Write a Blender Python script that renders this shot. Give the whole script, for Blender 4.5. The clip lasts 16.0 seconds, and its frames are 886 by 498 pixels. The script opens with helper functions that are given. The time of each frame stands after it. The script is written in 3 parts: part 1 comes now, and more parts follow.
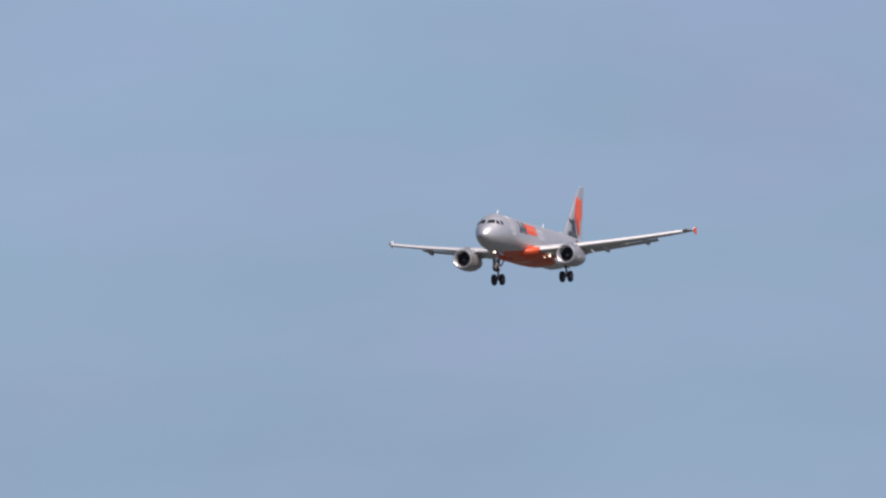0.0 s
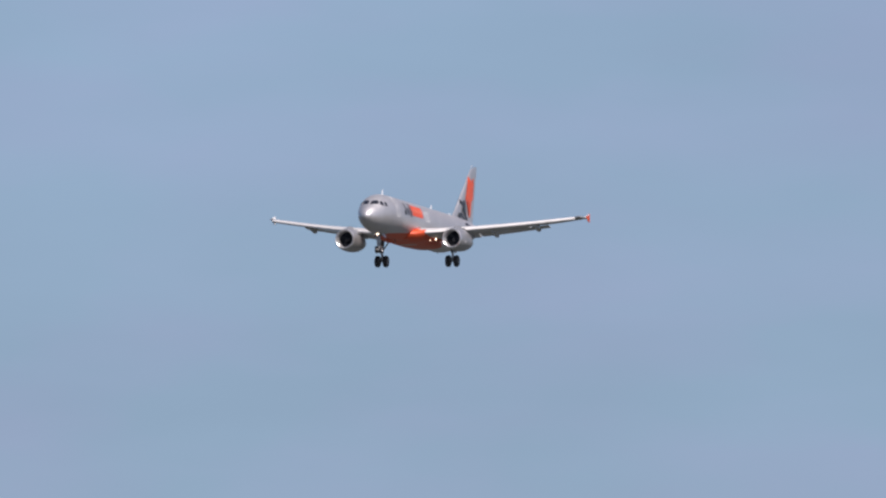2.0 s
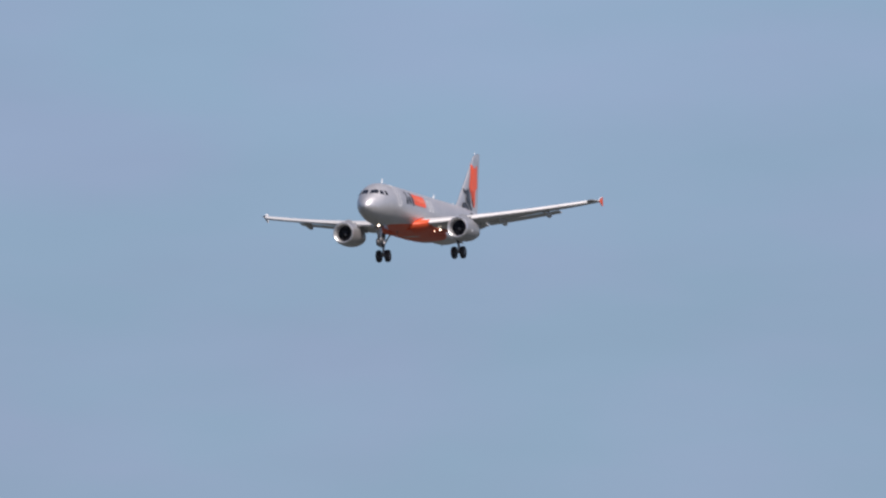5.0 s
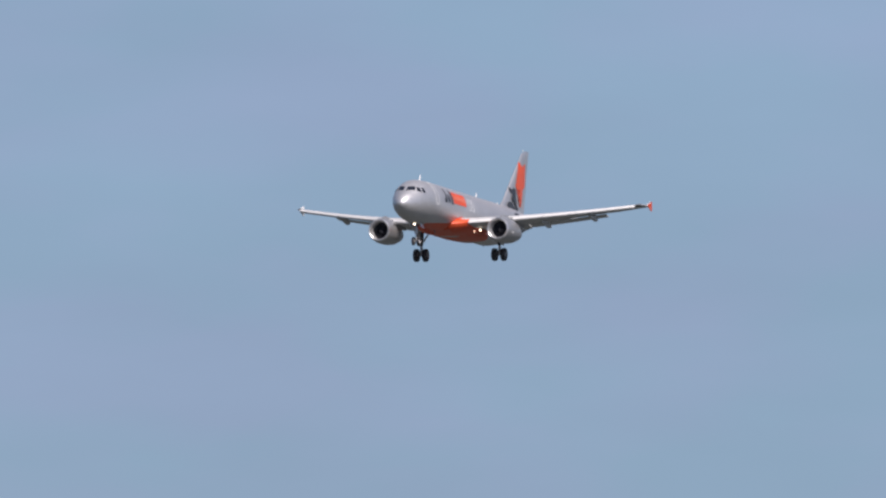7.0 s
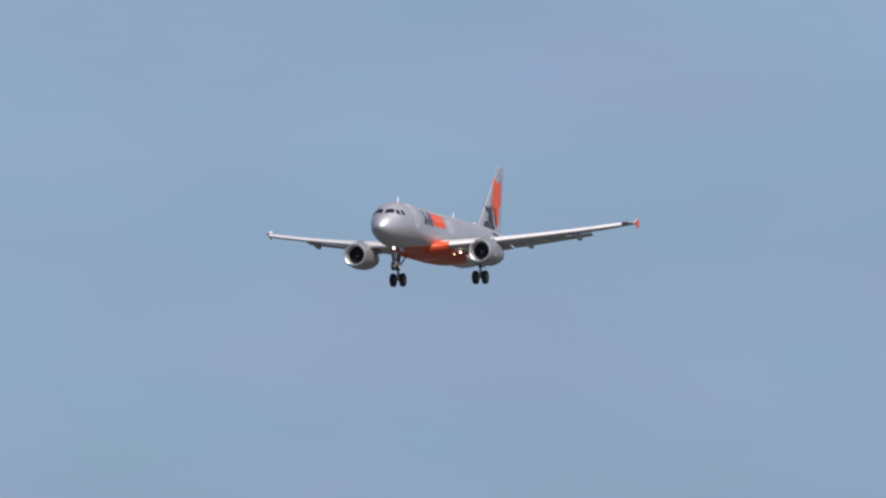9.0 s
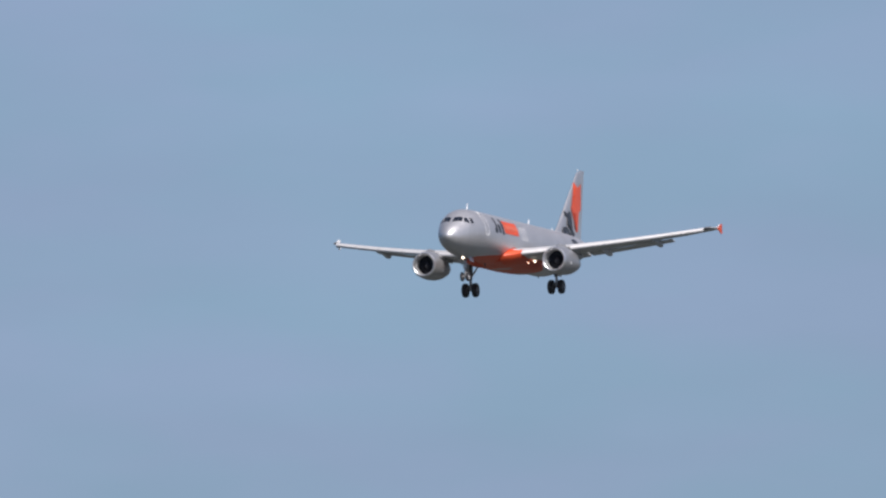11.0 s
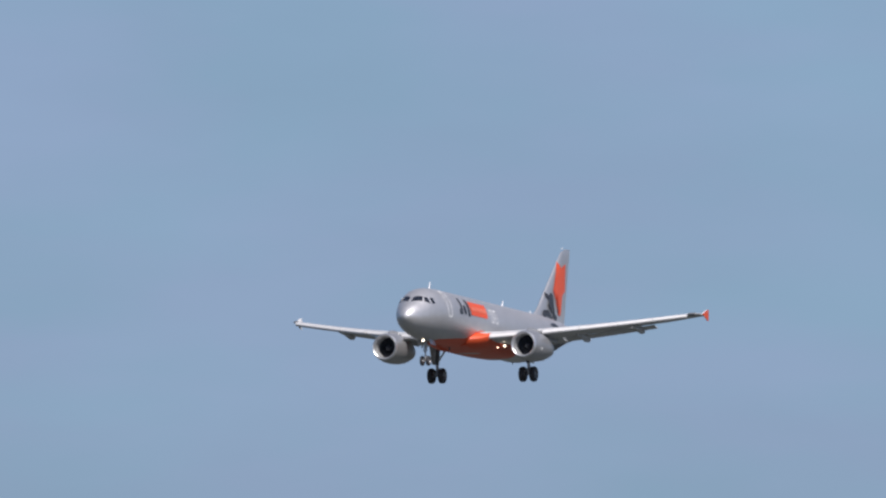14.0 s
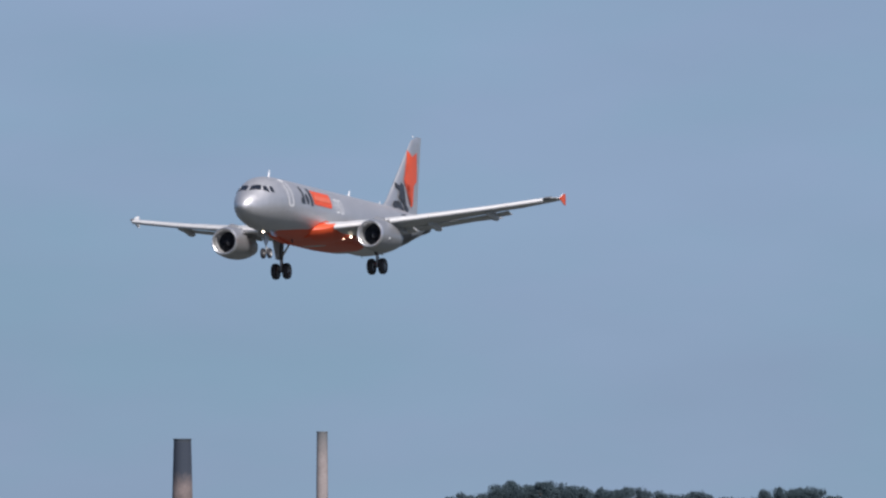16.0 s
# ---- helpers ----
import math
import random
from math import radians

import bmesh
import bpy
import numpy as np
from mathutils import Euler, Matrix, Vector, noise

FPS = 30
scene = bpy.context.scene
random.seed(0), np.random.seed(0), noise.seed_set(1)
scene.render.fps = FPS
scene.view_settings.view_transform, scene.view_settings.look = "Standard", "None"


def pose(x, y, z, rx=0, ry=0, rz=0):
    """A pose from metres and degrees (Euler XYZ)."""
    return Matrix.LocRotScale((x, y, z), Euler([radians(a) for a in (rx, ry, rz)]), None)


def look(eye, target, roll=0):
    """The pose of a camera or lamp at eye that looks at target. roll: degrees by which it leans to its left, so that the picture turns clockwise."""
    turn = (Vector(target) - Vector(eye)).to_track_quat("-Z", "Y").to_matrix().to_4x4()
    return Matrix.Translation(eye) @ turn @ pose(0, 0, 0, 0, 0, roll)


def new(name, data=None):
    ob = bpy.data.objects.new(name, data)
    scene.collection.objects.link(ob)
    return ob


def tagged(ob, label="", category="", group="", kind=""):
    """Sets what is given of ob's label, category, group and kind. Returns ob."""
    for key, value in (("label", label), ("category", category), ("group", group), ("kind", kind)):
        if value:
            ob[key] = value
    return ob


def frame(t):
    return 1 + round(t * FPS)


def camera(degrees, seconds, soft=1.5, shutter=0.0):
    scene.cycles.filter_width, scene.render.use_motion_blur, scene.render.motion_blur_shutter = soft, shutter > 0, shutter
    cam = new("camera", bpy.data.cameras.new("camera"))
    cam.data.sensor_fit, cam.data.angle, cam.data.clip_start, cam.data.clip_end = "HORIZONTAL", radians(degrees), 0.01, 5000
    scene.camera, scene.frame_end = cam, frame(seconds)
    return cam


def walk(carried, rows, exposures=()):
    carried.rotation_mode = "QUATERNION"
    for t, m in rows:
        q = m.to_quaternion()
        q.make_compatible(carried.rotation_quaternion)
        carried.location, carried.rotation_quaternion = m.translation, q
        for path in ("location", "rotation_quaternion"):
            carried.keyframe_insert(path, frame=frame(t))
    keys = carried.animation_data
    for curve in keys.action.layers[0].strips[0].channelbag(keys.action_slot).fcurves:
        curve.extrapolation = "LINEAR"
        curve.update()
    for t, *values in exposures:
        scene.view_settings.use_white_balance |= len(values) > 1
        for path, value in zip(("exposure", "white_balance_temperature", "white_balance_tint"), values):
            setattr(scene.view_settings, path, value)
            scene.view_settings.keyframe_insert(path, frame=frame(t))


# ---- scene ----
# The line of approach and the hand-held camera that follows it.
LENS = 1.54887
CAMERA_ROWS = [
    (0, pose(0, 0, 1.7, 91.52703, 0, -4.15791)),
    (0.5, pose(0, 0, 1.7, 91.54832, 0, -4.09284)),
    (1, pose(0, 0, 1.7, 91.53443, 0, -4.06209)),
    (1.5, pose(0, 0, 1.7, 91.49463, 0, -3.99770)),
    (2, pose(0, 0, 1.7, 91.43249, 0, -3.97246)),
    (2.5, pose(0, 0, 1.7, 91.41666, 0, -3.87346)),
    (3, pose(0, 0, 1.7, 91.42421, 0, -3.75780)),
    (3.5, pose(0, 0, 1.7, 91.38155, 0, -3.64182)),
    (4, pose(0, 0, 1.7, 91.36706, 0, -3.51383)),
    (4.2, pose(0, 0, 1.7, 91.33869, 0, -3.48474)),
    (6.3, pose(0, 0, 1.7, 91.27841, 0, -2.98352)),
    (6.5, pose(0, 0, 1.7, 91.25352, 0, -2.93351)),
    (7, pose(0, 0, 1.7, 91.22943, 0, -2.78178)),
    (7.5, pose(0, 0, 1.7, 91.22247, 0, -2.69079)),
    (8, pose(0, 0, 1.7, 91.18118, 0, -2.59396)),
    (8.5, pose(0, 0, 1.7, 91.18026, 0, -2.47088)),
    (9, pose(0, 0, 1.7, 91.18301, 0, -2.29748)),
    (9.2, pose(0, 0, 1.7, 91.17386, 0, -2.21863)),
    (11.3, pose(0, 0, 1.7, 91.06364, 0, -1.57323)),
    (11.5, pose(0, 0, 1.7, 91.02533, 0, -1.57261)),
    (12, pose(0, 0, 1.7, 90.95767, 0, -1.55869)),
    (12.5, pose(0, 0, 1.7, 91.07358, 0, -1.23412)),
    (12.6, pose(0, 0, 1.7, 91.12086, 0, -1.13404)),
    (12.7, pose(0, 0, 1.7, 91.11449, 0, -1.13208)),
    (12.8, pose(0, 0, 1.7, 91.10068, 0, -1.15366)),
    (12.9, pose(0, 0, 1.7, 91.08685, 0, -1.20768)),
    (13, pose(0, 0, 1.7, 91.05563, 0, -1.20319)),
    (13.1, pose(0, 0, 1.7, 91.00673, 0, -1.18793)),
    (13.2, pose(0, 0, 1.7, 90.98096, 0, -1.14577)),
    (13.3, pose(0, 0, 1.7, 90.97096, 0, -1.09454)),
    (13.4, pose(0, 0, 1.7, 90.97723, 0, -1.04118)),
    (13.5, pose(0, 0, 1.7, 90.99627, 0, -1.00524)),
    (13.8, pose(0, 0, 1.7, 91.03974, 0, -0.84121)),
    (14, pose(0, 0, 1.7, 91.08854, 0, -0.68484)),
    (14.5, pose(0, 0, 1.7, 90.97069, 0, -0.58465)),
    (15, pose(0, 0, 1.7, 90.78289, 0, -0.59081)),
    (15.1, pose(0, 0, 1.7, 90.80109, 0, -0.50070)),
    (15.3, pose(0, 0, 1.7, 90.84839, 0, -0.30513)),
    (15.5, pose(0, 0, 1.7, 90.83113, 0, -0.29412)),
    (15.7, pose(0, 0, 1.7, 90.82897, 0, -0.25505)),
    (15.8, pose(0, 0, 1.7, 90.81932, 0, -0.22554)),
    (16, pose(0, 0, 1.7, 90.77740, 0, -0.22221)),
]
FLIGHT_ROWS = [
    (0, pose(255.09, 3453.37, 96.14, 2.17, -3.89, -112.13)),
    (0.5, pose(246.95, 3420.27, 94.35, 1.51, -4.11, -112.27)),
    (1, pose(238.81, 3387.17, 92.54, 0.81, -4.09, -112.37)),
    (1.5, pose(230.67, 3354.06, 90.73, 0.31, -4.01, -112.37)),
    (2, pose(222.55, 3320.95, 88.92, -0.01, -4.06, -112.30)),
    (2.5, pose(214.44, 3287.83, 87.10, -0.17, -4.13, -112.05)),
    (3, pose(206.34, 3254.72, 85.28, -0.03, -4.16, -111.75)),
    (3.5, pose(198.22, 3221.60, 83.43, 0.56, -4.02, -111.48)),
    (4, pose(190.08, 3188.49, 81.56, 1.70, -3.82, -111.34)),
    (4.2, pose(186.83, 3175.25, 80.81, 2.47, -3.90, -111.32)),
    (6.3, pose(152.53, 3036.26, 73.22, 1.07, -4.53, -112.18)),
    (6.5, pose(149.29, 3023.01, 72.51, 0.73, -4.48, -112.20)),
    (7, pose(141.21, 2989.89, 70.73, 0.31, -4.58, -111.92)),
    (7.5, pose(133.14, 2956.76, 68.92, 0.37, -4.66, -111.52)),
    (8, pose(125.07, 2923.63, 67.05, 1.14, -4.59, -111.11)),
    (8.5, pose(116.99, 2890.49, 65.16, 1.69, -4.23, -110.61)),
    (9, pose(108.92, 2857.36, 63.28, 1.44, -3.93, -110.21)),
    (9.2, pose(105.68, 2844.11, 62.53, 1.42, -3.84, -110.04)),
    (11.3, pose(71.13, 2705.21, 54.75, 1.94, -3.54, -111.14)),
    (11.5, pose(67.85, 2691.97, 54.04, 1.41, -3.72, -111.45)),
    (12, pose(59.68, 2658.89, 52.28, 0.33, -3.95, -111.75)),
    (12.5, pose(51.51, 2625.80, 50.52, -0.52, -4.10, -111.94)),
    (13, pose(43.35, 2592.71, 48.74, -0.64, -4.37, -111.84)),
    (13.5, pose(35.20, 2559.61, 46.92, 0.06, -4.32, -111.78)),
    (14, pose(27.04, 2526.51, 45.10, 0.79, -4.15, -111.78)),
    (14.5, pose(18.89, 2493.41, 43.31, 1.32, -4.18, -111.68)),
    (15, pose(10.93, 2460.32, 41.76, 1.94, -4.34, -111.73)),
    (15.5, pose(2.69, 2427.23, 39.81, 2.51, -4.48, -111.82)),
    (16, pose(-5.59, 2394.14, 37.90, 2.50, -4.47, -111.97)),
]

cam = camera(LENS, 16.0, soft=2.4)
walk(cam, CAMERA_ROWS, [(0, 0.03, 7030, 20.5), (8, -0.015, 6870, 18), (16, -0.075, 6650, 15)])

# ---- light ----
SUN_TURN, SUN_HEIGHT = -68.0, 49.0   # direction towards the sun: degrees from +x, degrees above the horizon
world = bpy.data.worlds.new("sky")
scene.world = world
world.use_nodes = True
wn, wl = world.node_tree.nodes, world.node_tree.links
wn.clear()
sky = wn.new("ShaderNodeTexSky")
sky.sky_type, sky.sun_disc = "NISHITA", False
sky.sun_elevation = radians(SUN_HEIGHT)
sky.sun_rotation = radians(90 - SUN_TURN)
sky.altitude, sky.air_density, sky.dust_density, sky.ozone_density = 0, 1.0, 0.6, 2.5
# clear air: the low sky keeps the blue of the air a little higher up
raised = wn.new("ShaderNodeVectorMath")
raised.operation = "ADD"
raised.inputs[1].default_value = (0, 0, 0.15)
unit = wn.new("ShaderNodeVectorMath")
unit.operation = "NORMALIZE"
wl.new(raised.outputs["Vector"], unit.inputs[0])
wl.new(unit.outputs["Vector"], sky.inputs["Vector"])
# thin, faint veils of cloud
co = wn.new("ShaderNodeTexCoord")
mp = wn.new("ShaderNodeMapping")
mp.inputs["Scale"].default_value = (55, 55, 160)
veil = wn.new("ShaderNodeTexNoise")
veil.inputs["Scale"].default_value, veil.inputs["Detail"].default_value = 1.0, 4.0
span = wn.new("ShaderNodeMapRange")
span.inputs["From Min"].default_value, span.inputs["From Max"].default_value = 0.3, 0.7
span.inputs["To Min"].default_value, span.inputs["To Max"].default_value = 0.955, 1.045
mul = wn.new("ShaderNodeVectorMath")
mul.operation = "SCALE"
back = wn.new("ShaderNodeBackground")
back.inputs["Strength"].default_value = 0.0875
outw = wn.new("ShaderNodeOutputWorld")
wl.new(co.outputs["Generated"], mp.inputs["Vector"])
wl.new(co.outputs["Generated"], raised.inputs[0])
wl.new(mp.outputs["Vector"], veil.inputs["Vector"])
wl.new(veil.outputs["Fac"], span.inputs["Value"])
# the air grows a little brighter with height over the ridge
height = wn.new("ShaderNodeSeparateXYZ")
wl.new(co.outputs["Generated"], height.inputs[0])
climb = wn.new("ShaderNodeMapRange")
climb.inputs["From Min"].default_value, climb.inputs["From Max"].default_value = 0.004, 0.036
climb.inputs["To Min"].default_value, climb.inputs["To Max"].default_value = 0.88, 1.10
wl.new(height.outputs["Z"], climb.inputs["Value"])
both = wn.new("ShaderNodeMath")
both.operation = "MULTIPLY"
wl.new(span.outputs["Result"], both.inputs[0])
wl.new(climb.outputs["Result"], both.inputs[1])
wl.new(sky.outputs["Color"], mul.inputs[0])
wl.new(both.outputs[0], mul.inputs["Scale"])
# the veils are a little warmer or cooler from place to place
drift = wn.new("ShaderNodeTexNoise")
drift.inputs["Scale"].default_value, drift.inputs["Detail"].default_value = 1.7, 3.0
tint = wn.new("ShaderNodeMix")
tint.data_type = "RGBA"
tint.inputs["A"].default_value, tint.inputs["B"].default_value = (0.965, 1.010, 0.988, 1), (1.045, 0.993, 1.010, 1)
ease = wn.new("ShaderNodeMapRange")
ease.inputs["From Min"].default_value, ease.inputs["From Max"].default_value = 0.36, 0.64
colour = wn.new("ShaderNodeVectorMath")
colour.operation = "MULTIPLY"
wl.new(mp.outputs["Vector"], drift.inputs["Vector"])
wl.new(drift.outputs["Fac"], ease.inputs["Value"])
wl.new(ease.outputs["Result"], tint.inputs["Factor"])
wl.new(mul.outputs["Vector"], colour.inputs[0])
wl.new(tint.outputs["Result"], colour.inputs[1])
wl.new(colour.outputs["Vector"], back.inputs["Color"])
wl.new(back.outputs["Background"], outw.inputs["Surface"])

sun = new("sun", bpy.data.lights.new("sun", "SUN"))
sun.data.energy, sun.data.angle, sun.data.color = 5.0, radians(0.55), (1.0, 0.975, 0.935)
sd = Vector((math.cos(radians(SUN_TURN)) * math.cos(radians(SUN_HEIGHT)), math.sin(radians(SUN_TURN)) * math.cos(radians(SUN_HEIGHT)), math.sin(radians(SUN_HEIGHT))))
sun.matrix_basis = look(sd * 100, (0, 0, 0))


# ---- materials ----
def surface(name, colour, rough=0.5, metal=0.0, grain=8.0, vary=0.12, fine=60.0, bump=0.0, coat=0.0, spec=0.5):
    """A Principled surface whose colour and gloss wander at two scales."""
    m = bpy.data.materials.new(name)
    m.use_nodes = True
    n, l = m.node_tree.nodes, m.node_tree.links
    p = n["Principled BSDF"]
    p.inputs["Roughness"].default_value, p.inputs["Metallic"].default_value = rough, metal
    p.inputs["Coat Weight"].default_value, p.inputs["Specular IOR Level"].default_value = coat, spec
    p.inputs["Coat Roughness"].default_value = 0.25
    tc = n.new("ShaderNodeTexCoord")
    big, small = n.new("ShaderNodeTexNoise"), n.new("ShaderNodeTexNoise")
    big.inputs["Scale"].default_value, big.inputs["Detail"].default_value = 1.0 / grain * 4, 3
    small.inputs["Scale"].default_value, small.inputs["Detail"].default_value = fine / 10, 5
    add = n.new("ShaderNodeMath")
    add.operation = "ADD"
    rng = n.new("ShaderNodeMapRange")
    rng.inputs["From Min"].default_value, rng.inputs["From Max"].default_value = 0.6, 1.4
    rng.inputs["To Min"].default_value, rng.inputs["To Max"].default_value = 1 - vary, 1 + vary
    sc = n.new("ShaderNodeVectorMath")
    sc.operation = "SCALE"
    sc.inputs[0].default_value = colour
    l.new(tc.outputs["Object"], big.inputs["Vector"])
    l.new(tc.outputs["Object"], small.inputs["Vector"])
    l.new(big.outputs["Fac"], add.inputs[0])
    l.new(small.outputs["Fac"], add.inputs[1])
    l.new(add.outputs[0], rng.inputs["Value"])
    l.new(rng.outputs["Result"], sc.inputs["Scale"])
    l.new(sc.outputs["Vector"], p.inputs["Base Color"])
    gl = n.new("ShaderNodeMapRange")
    gl.inputs["To Min"].default_value, gl.inputs["To Max"].default_value = max(0.02, rough - 0.07), min(1, rough + 0.07)
    l.new(small.outputs["Fac"], gl.inputs["Value"])
    l.new(gl.outputs["Result"], p.inputs["Roughness"])
    if bump:
        b = n.new("ShaderNodeBump")
        b.inputs["Strength"].default_value, b.inputs["Distance"].default_value = bump, 0.02
        l.new(small.outputs["Fac"], b.inputs["Height"])
        l.new(b.outputs["Normal"], p.inputs["Normal"])
    return m


def glow(name, colour, strength):
    m = bpy.data.materials.new(name)
    m.use_nodes = True
    p = m.node_tree.nodes["Principled BSDF"]
    p.inputs["Emission Color"].default_value, p.inputs["Emission Strength"].default_value = (*colour, 1), strength
    return m


ORANGE = (0.70, 0.088, 0.028)
SILVER = (0.585, 0.585, 0.60)


def hull_paint():
    """Silver paint with the orange belly: the orange lies below a line that rises to the wing root."""
    m = surface("hull_paint", SILVER, 0.46, 0.68, grain=9, vary=0.07, fine=30, coat=0.04)
    n, l = m.node_tree.nodes, m.node_tree.links
    p = n["Principled BSDF"]
    source = p.inputs["Base Color"].links[0].from_socket
    tc = n.new("ShaderNodeTexCoord")
    sep = n.new("ShaderNodeSeparateXYZ")
    l.new(tc.outputs["Object"], sep.inputs[0])
    line = n.new("ShaderNodeFloatCurve")
    to01 = n.new("ShaderNodeMapRange")
    to01.inputs["From Min"].default_value, to01.inputs["From Max"].default_value = -25, -4
    l.new(sep.outputs["X"], to01.inputs["Value"])
    l.new(to01.outputs["Result"], line.inputs["Value"])
    c = line.mapping.curves[0]
    # height (0..1 stands for -3..0 m) along the hull, from behind to the nose
    spots = [(-25, -3.0), (-21.5, -3.0), (-19.0, -1.6), (-17.5, -0.85), (-12.2, -0.62), (-11.2, -0.90), (-10.0, -1.44), (-8.0, -1.62), (-5.6, -1.88), (-4.6, -3.0)]
    pts = [((x + 25) / 21, (z + 3) / 3) for x, z in spots]
    c.points[0].location, c.points[1].location = pts[0], (1.0, 0.0)
    for q in pts[1:]:
        c.points.new(*q)
    for q in c.points:
        q.handle_type = "VECTOR"
    line.mapping.update()
    h = n.new("ShaderNodeMapRange")
    h.inputs["To Min"].default_value, h.inputs["To Max"].default_value = -3, 0
    l.new(line.outputs["Value"], h.inputs["Value"])
    less = n.new("ShaderNodeMath")
    less.operation = "LESS_THAN"
    l.new(sep.outputs["Z"], less.inputs[0])
    l.new(h.outputs["Result"], less.inputs[1])
    # the keel ahead of the wheels stays silver
    keel = n.new("ShaderNodeMapRange")
    keel.inputs["From Min"].default_value, keel.inputs["From Max"].default_value = -17.2, -14.6
    keel.inputs["To Min"].default_value, keel.inputs["To Max"].default_value = -2.46, -2.20
    l.new(sep.outputs["X"], keel.inputs["Value"])
    above = n.new("ShaderNodeMath")
    above.operation = "GREATER_THAN"
    l.new(sep.outputs["Z"], above.inputs[0])
    l.new(keel.outputs["Result"], above.inputs[1])
    band = n.new("ShaderNodeMath")
    band.operation = "MULTIPLY"
    l.new(less.outputs[0], band.inputs[0])
    l.new(above.outputs[0], band.inputs[1])
    less = band
    mix = n.new("ShaderNodeMix")
    mix.data_type = "RGBA"
    l.new(less.outputs[0], mix.inputs["Factor"])
    l.new(source, mix.inputs["A"])
    mix.inputs["B"].default_value = (*ORANGE, 1)
    l.new(mix.outputs["Result"], p.inputs["Base Color"])
    flip = n.new("ShaderNodeMapRange")
    flip.inputs["To Min"].default_value, flip.inputs["To Max"].default_value = 0.68, 0.0
    l.new(less.outputs[0], flip.inputs["Value"])
    l.new(flip.outputs["Result"], p.inputs["Metallic"])
    return m


M_HULL = hull_paint()
M_SILVER = surface("silver_paint", SILVER, 0.42, 0.7, grain=6, vary=0.07, coat=0.1)
M_COWL = surface("cowl_paint", (0.47, 0.475, 0.49), 0.45, 0.7, grain=3, vary=0.08, coat=0.1)
M_WING = surface("wing_grey", (0.50, 0.51, 0.52), 0.45, 0.1, grain=3, vary=0.14, bump=0.05)
M_SLAT = surface("slat_white", (0.60, 0.60, 0.60), 0.5, 0.0, grain=2, vary=0.06)
M_FLAP = surface("flap_grey", (0.50, 0.51, 0.52), 0.5, 0.05, grain=2, vary=0.15)
M_ORANGE = surface("orange_paint", ORANGE, 0.4, 0.0, grain=3, vary=0.06)
M_PALE = surface("pale_orange", (0.78, 0.20, 0.12), 0.4, 0.0, grain=2, vary=0.05)
M_BLACK = surface("black_paint", (0.036, 0.039, 0.048), 0.4, 0.0, grain=2, vary=0.2)
M_WHITE = surface("white_paint", (0.84, 0.84, 0.84), 0.4, 0.0, grain=1, vary=0.05)
M_GLASS = surface("cockpit_glass", (0.016, 0.020, 0.03), 0.2, 0.0, grain=1, vary=0.2, spec=0.5)
M_LIP = surface("polished_lip", (0.72, 0.72, 0.73), 0.33, 0.85, grain=1, vary=0.05)
M_DUCT = surface("duct_grey", (0.42, 0.43, 0.44), 0.5, 0.2, grain=1, vary=0.2)
M_FAN = surface("fan_titanium", (0.07, 0.075, 0.09), 0.5, 0.3, grain=0.5, vary=0.2)
M_STEEL = surface("strut_steel", (0.46, 0.47, 0.48), 0.4, 0.35, grain=0.5, vary=0.15)
M_DARKSTEEL = surface("gear_grey", (0.10, 0.105, 0.115), 0.5, 0.3, grain=0.5, vary=0.2)
M_PANEL = surface("panel_grey", (0.16, 0.165, 0.175), 0.5, 0.1, grain=0.5, vary=0.15)
M_TYRE = surface("tyre_rubber", (0.036, 0.036, 0.040), 0.75, 0.0, grain=0.5, vary=0.3, bump=0.15)
M_RIM = surface("rim_grey", (0.30, 0.30, 0.31), 0.4, 0.5, grain=0.3, vary=0.15)
M_HOT = surface("exhaust_metal", (0.17, 0.16, 0.16), 0.4, 0.8, grain=1, vary=0.25)
# near-black colour for the shaded depth behind the fan
M_FAN_SHADE = surface("fan_shade", (0.035, 0.036, 0.04), 0.8, 0.0, grain=0.6, vary=0.3)
M_LAMP = glow("landing_light", (1.0, 0.88, 0.68), 6.5)
M_LAMP_SMALL = glow("side_light", (1.0, 0.82, 0.6), 5.0)
# the greyed stack colours take in some distance haze
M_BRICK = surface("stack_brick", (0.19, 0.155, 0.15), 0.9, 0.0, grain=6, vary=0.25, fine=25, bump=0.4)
M_CONCRETE = surface("stack_concrete", (0.30, 0.262, 0.255), 0.9, 0.0, grain=8, vary=0.22, fine=25, bump=0.3)
# soot with the blue of distance haze mixed into its colour
M_SOOT_HAZE = surface("stack_soot_haze", (0.05, 0.063, 0.08), 0.9, 0.0, grain=4, vary=0.3, fine=25, bump=0.3)
M_BARK = surface("bark", (0.12, 0.09, 0.07), 0.95, 0.0, grain=1, vary=0.3, bump=0.5)
M_GRASS = surface("dark_scrub", (0.060, 0.066, 0.060), 0.95, 0.0, grain=60, vary=0.35, fine=3, bump=0.5, spec=0.3)


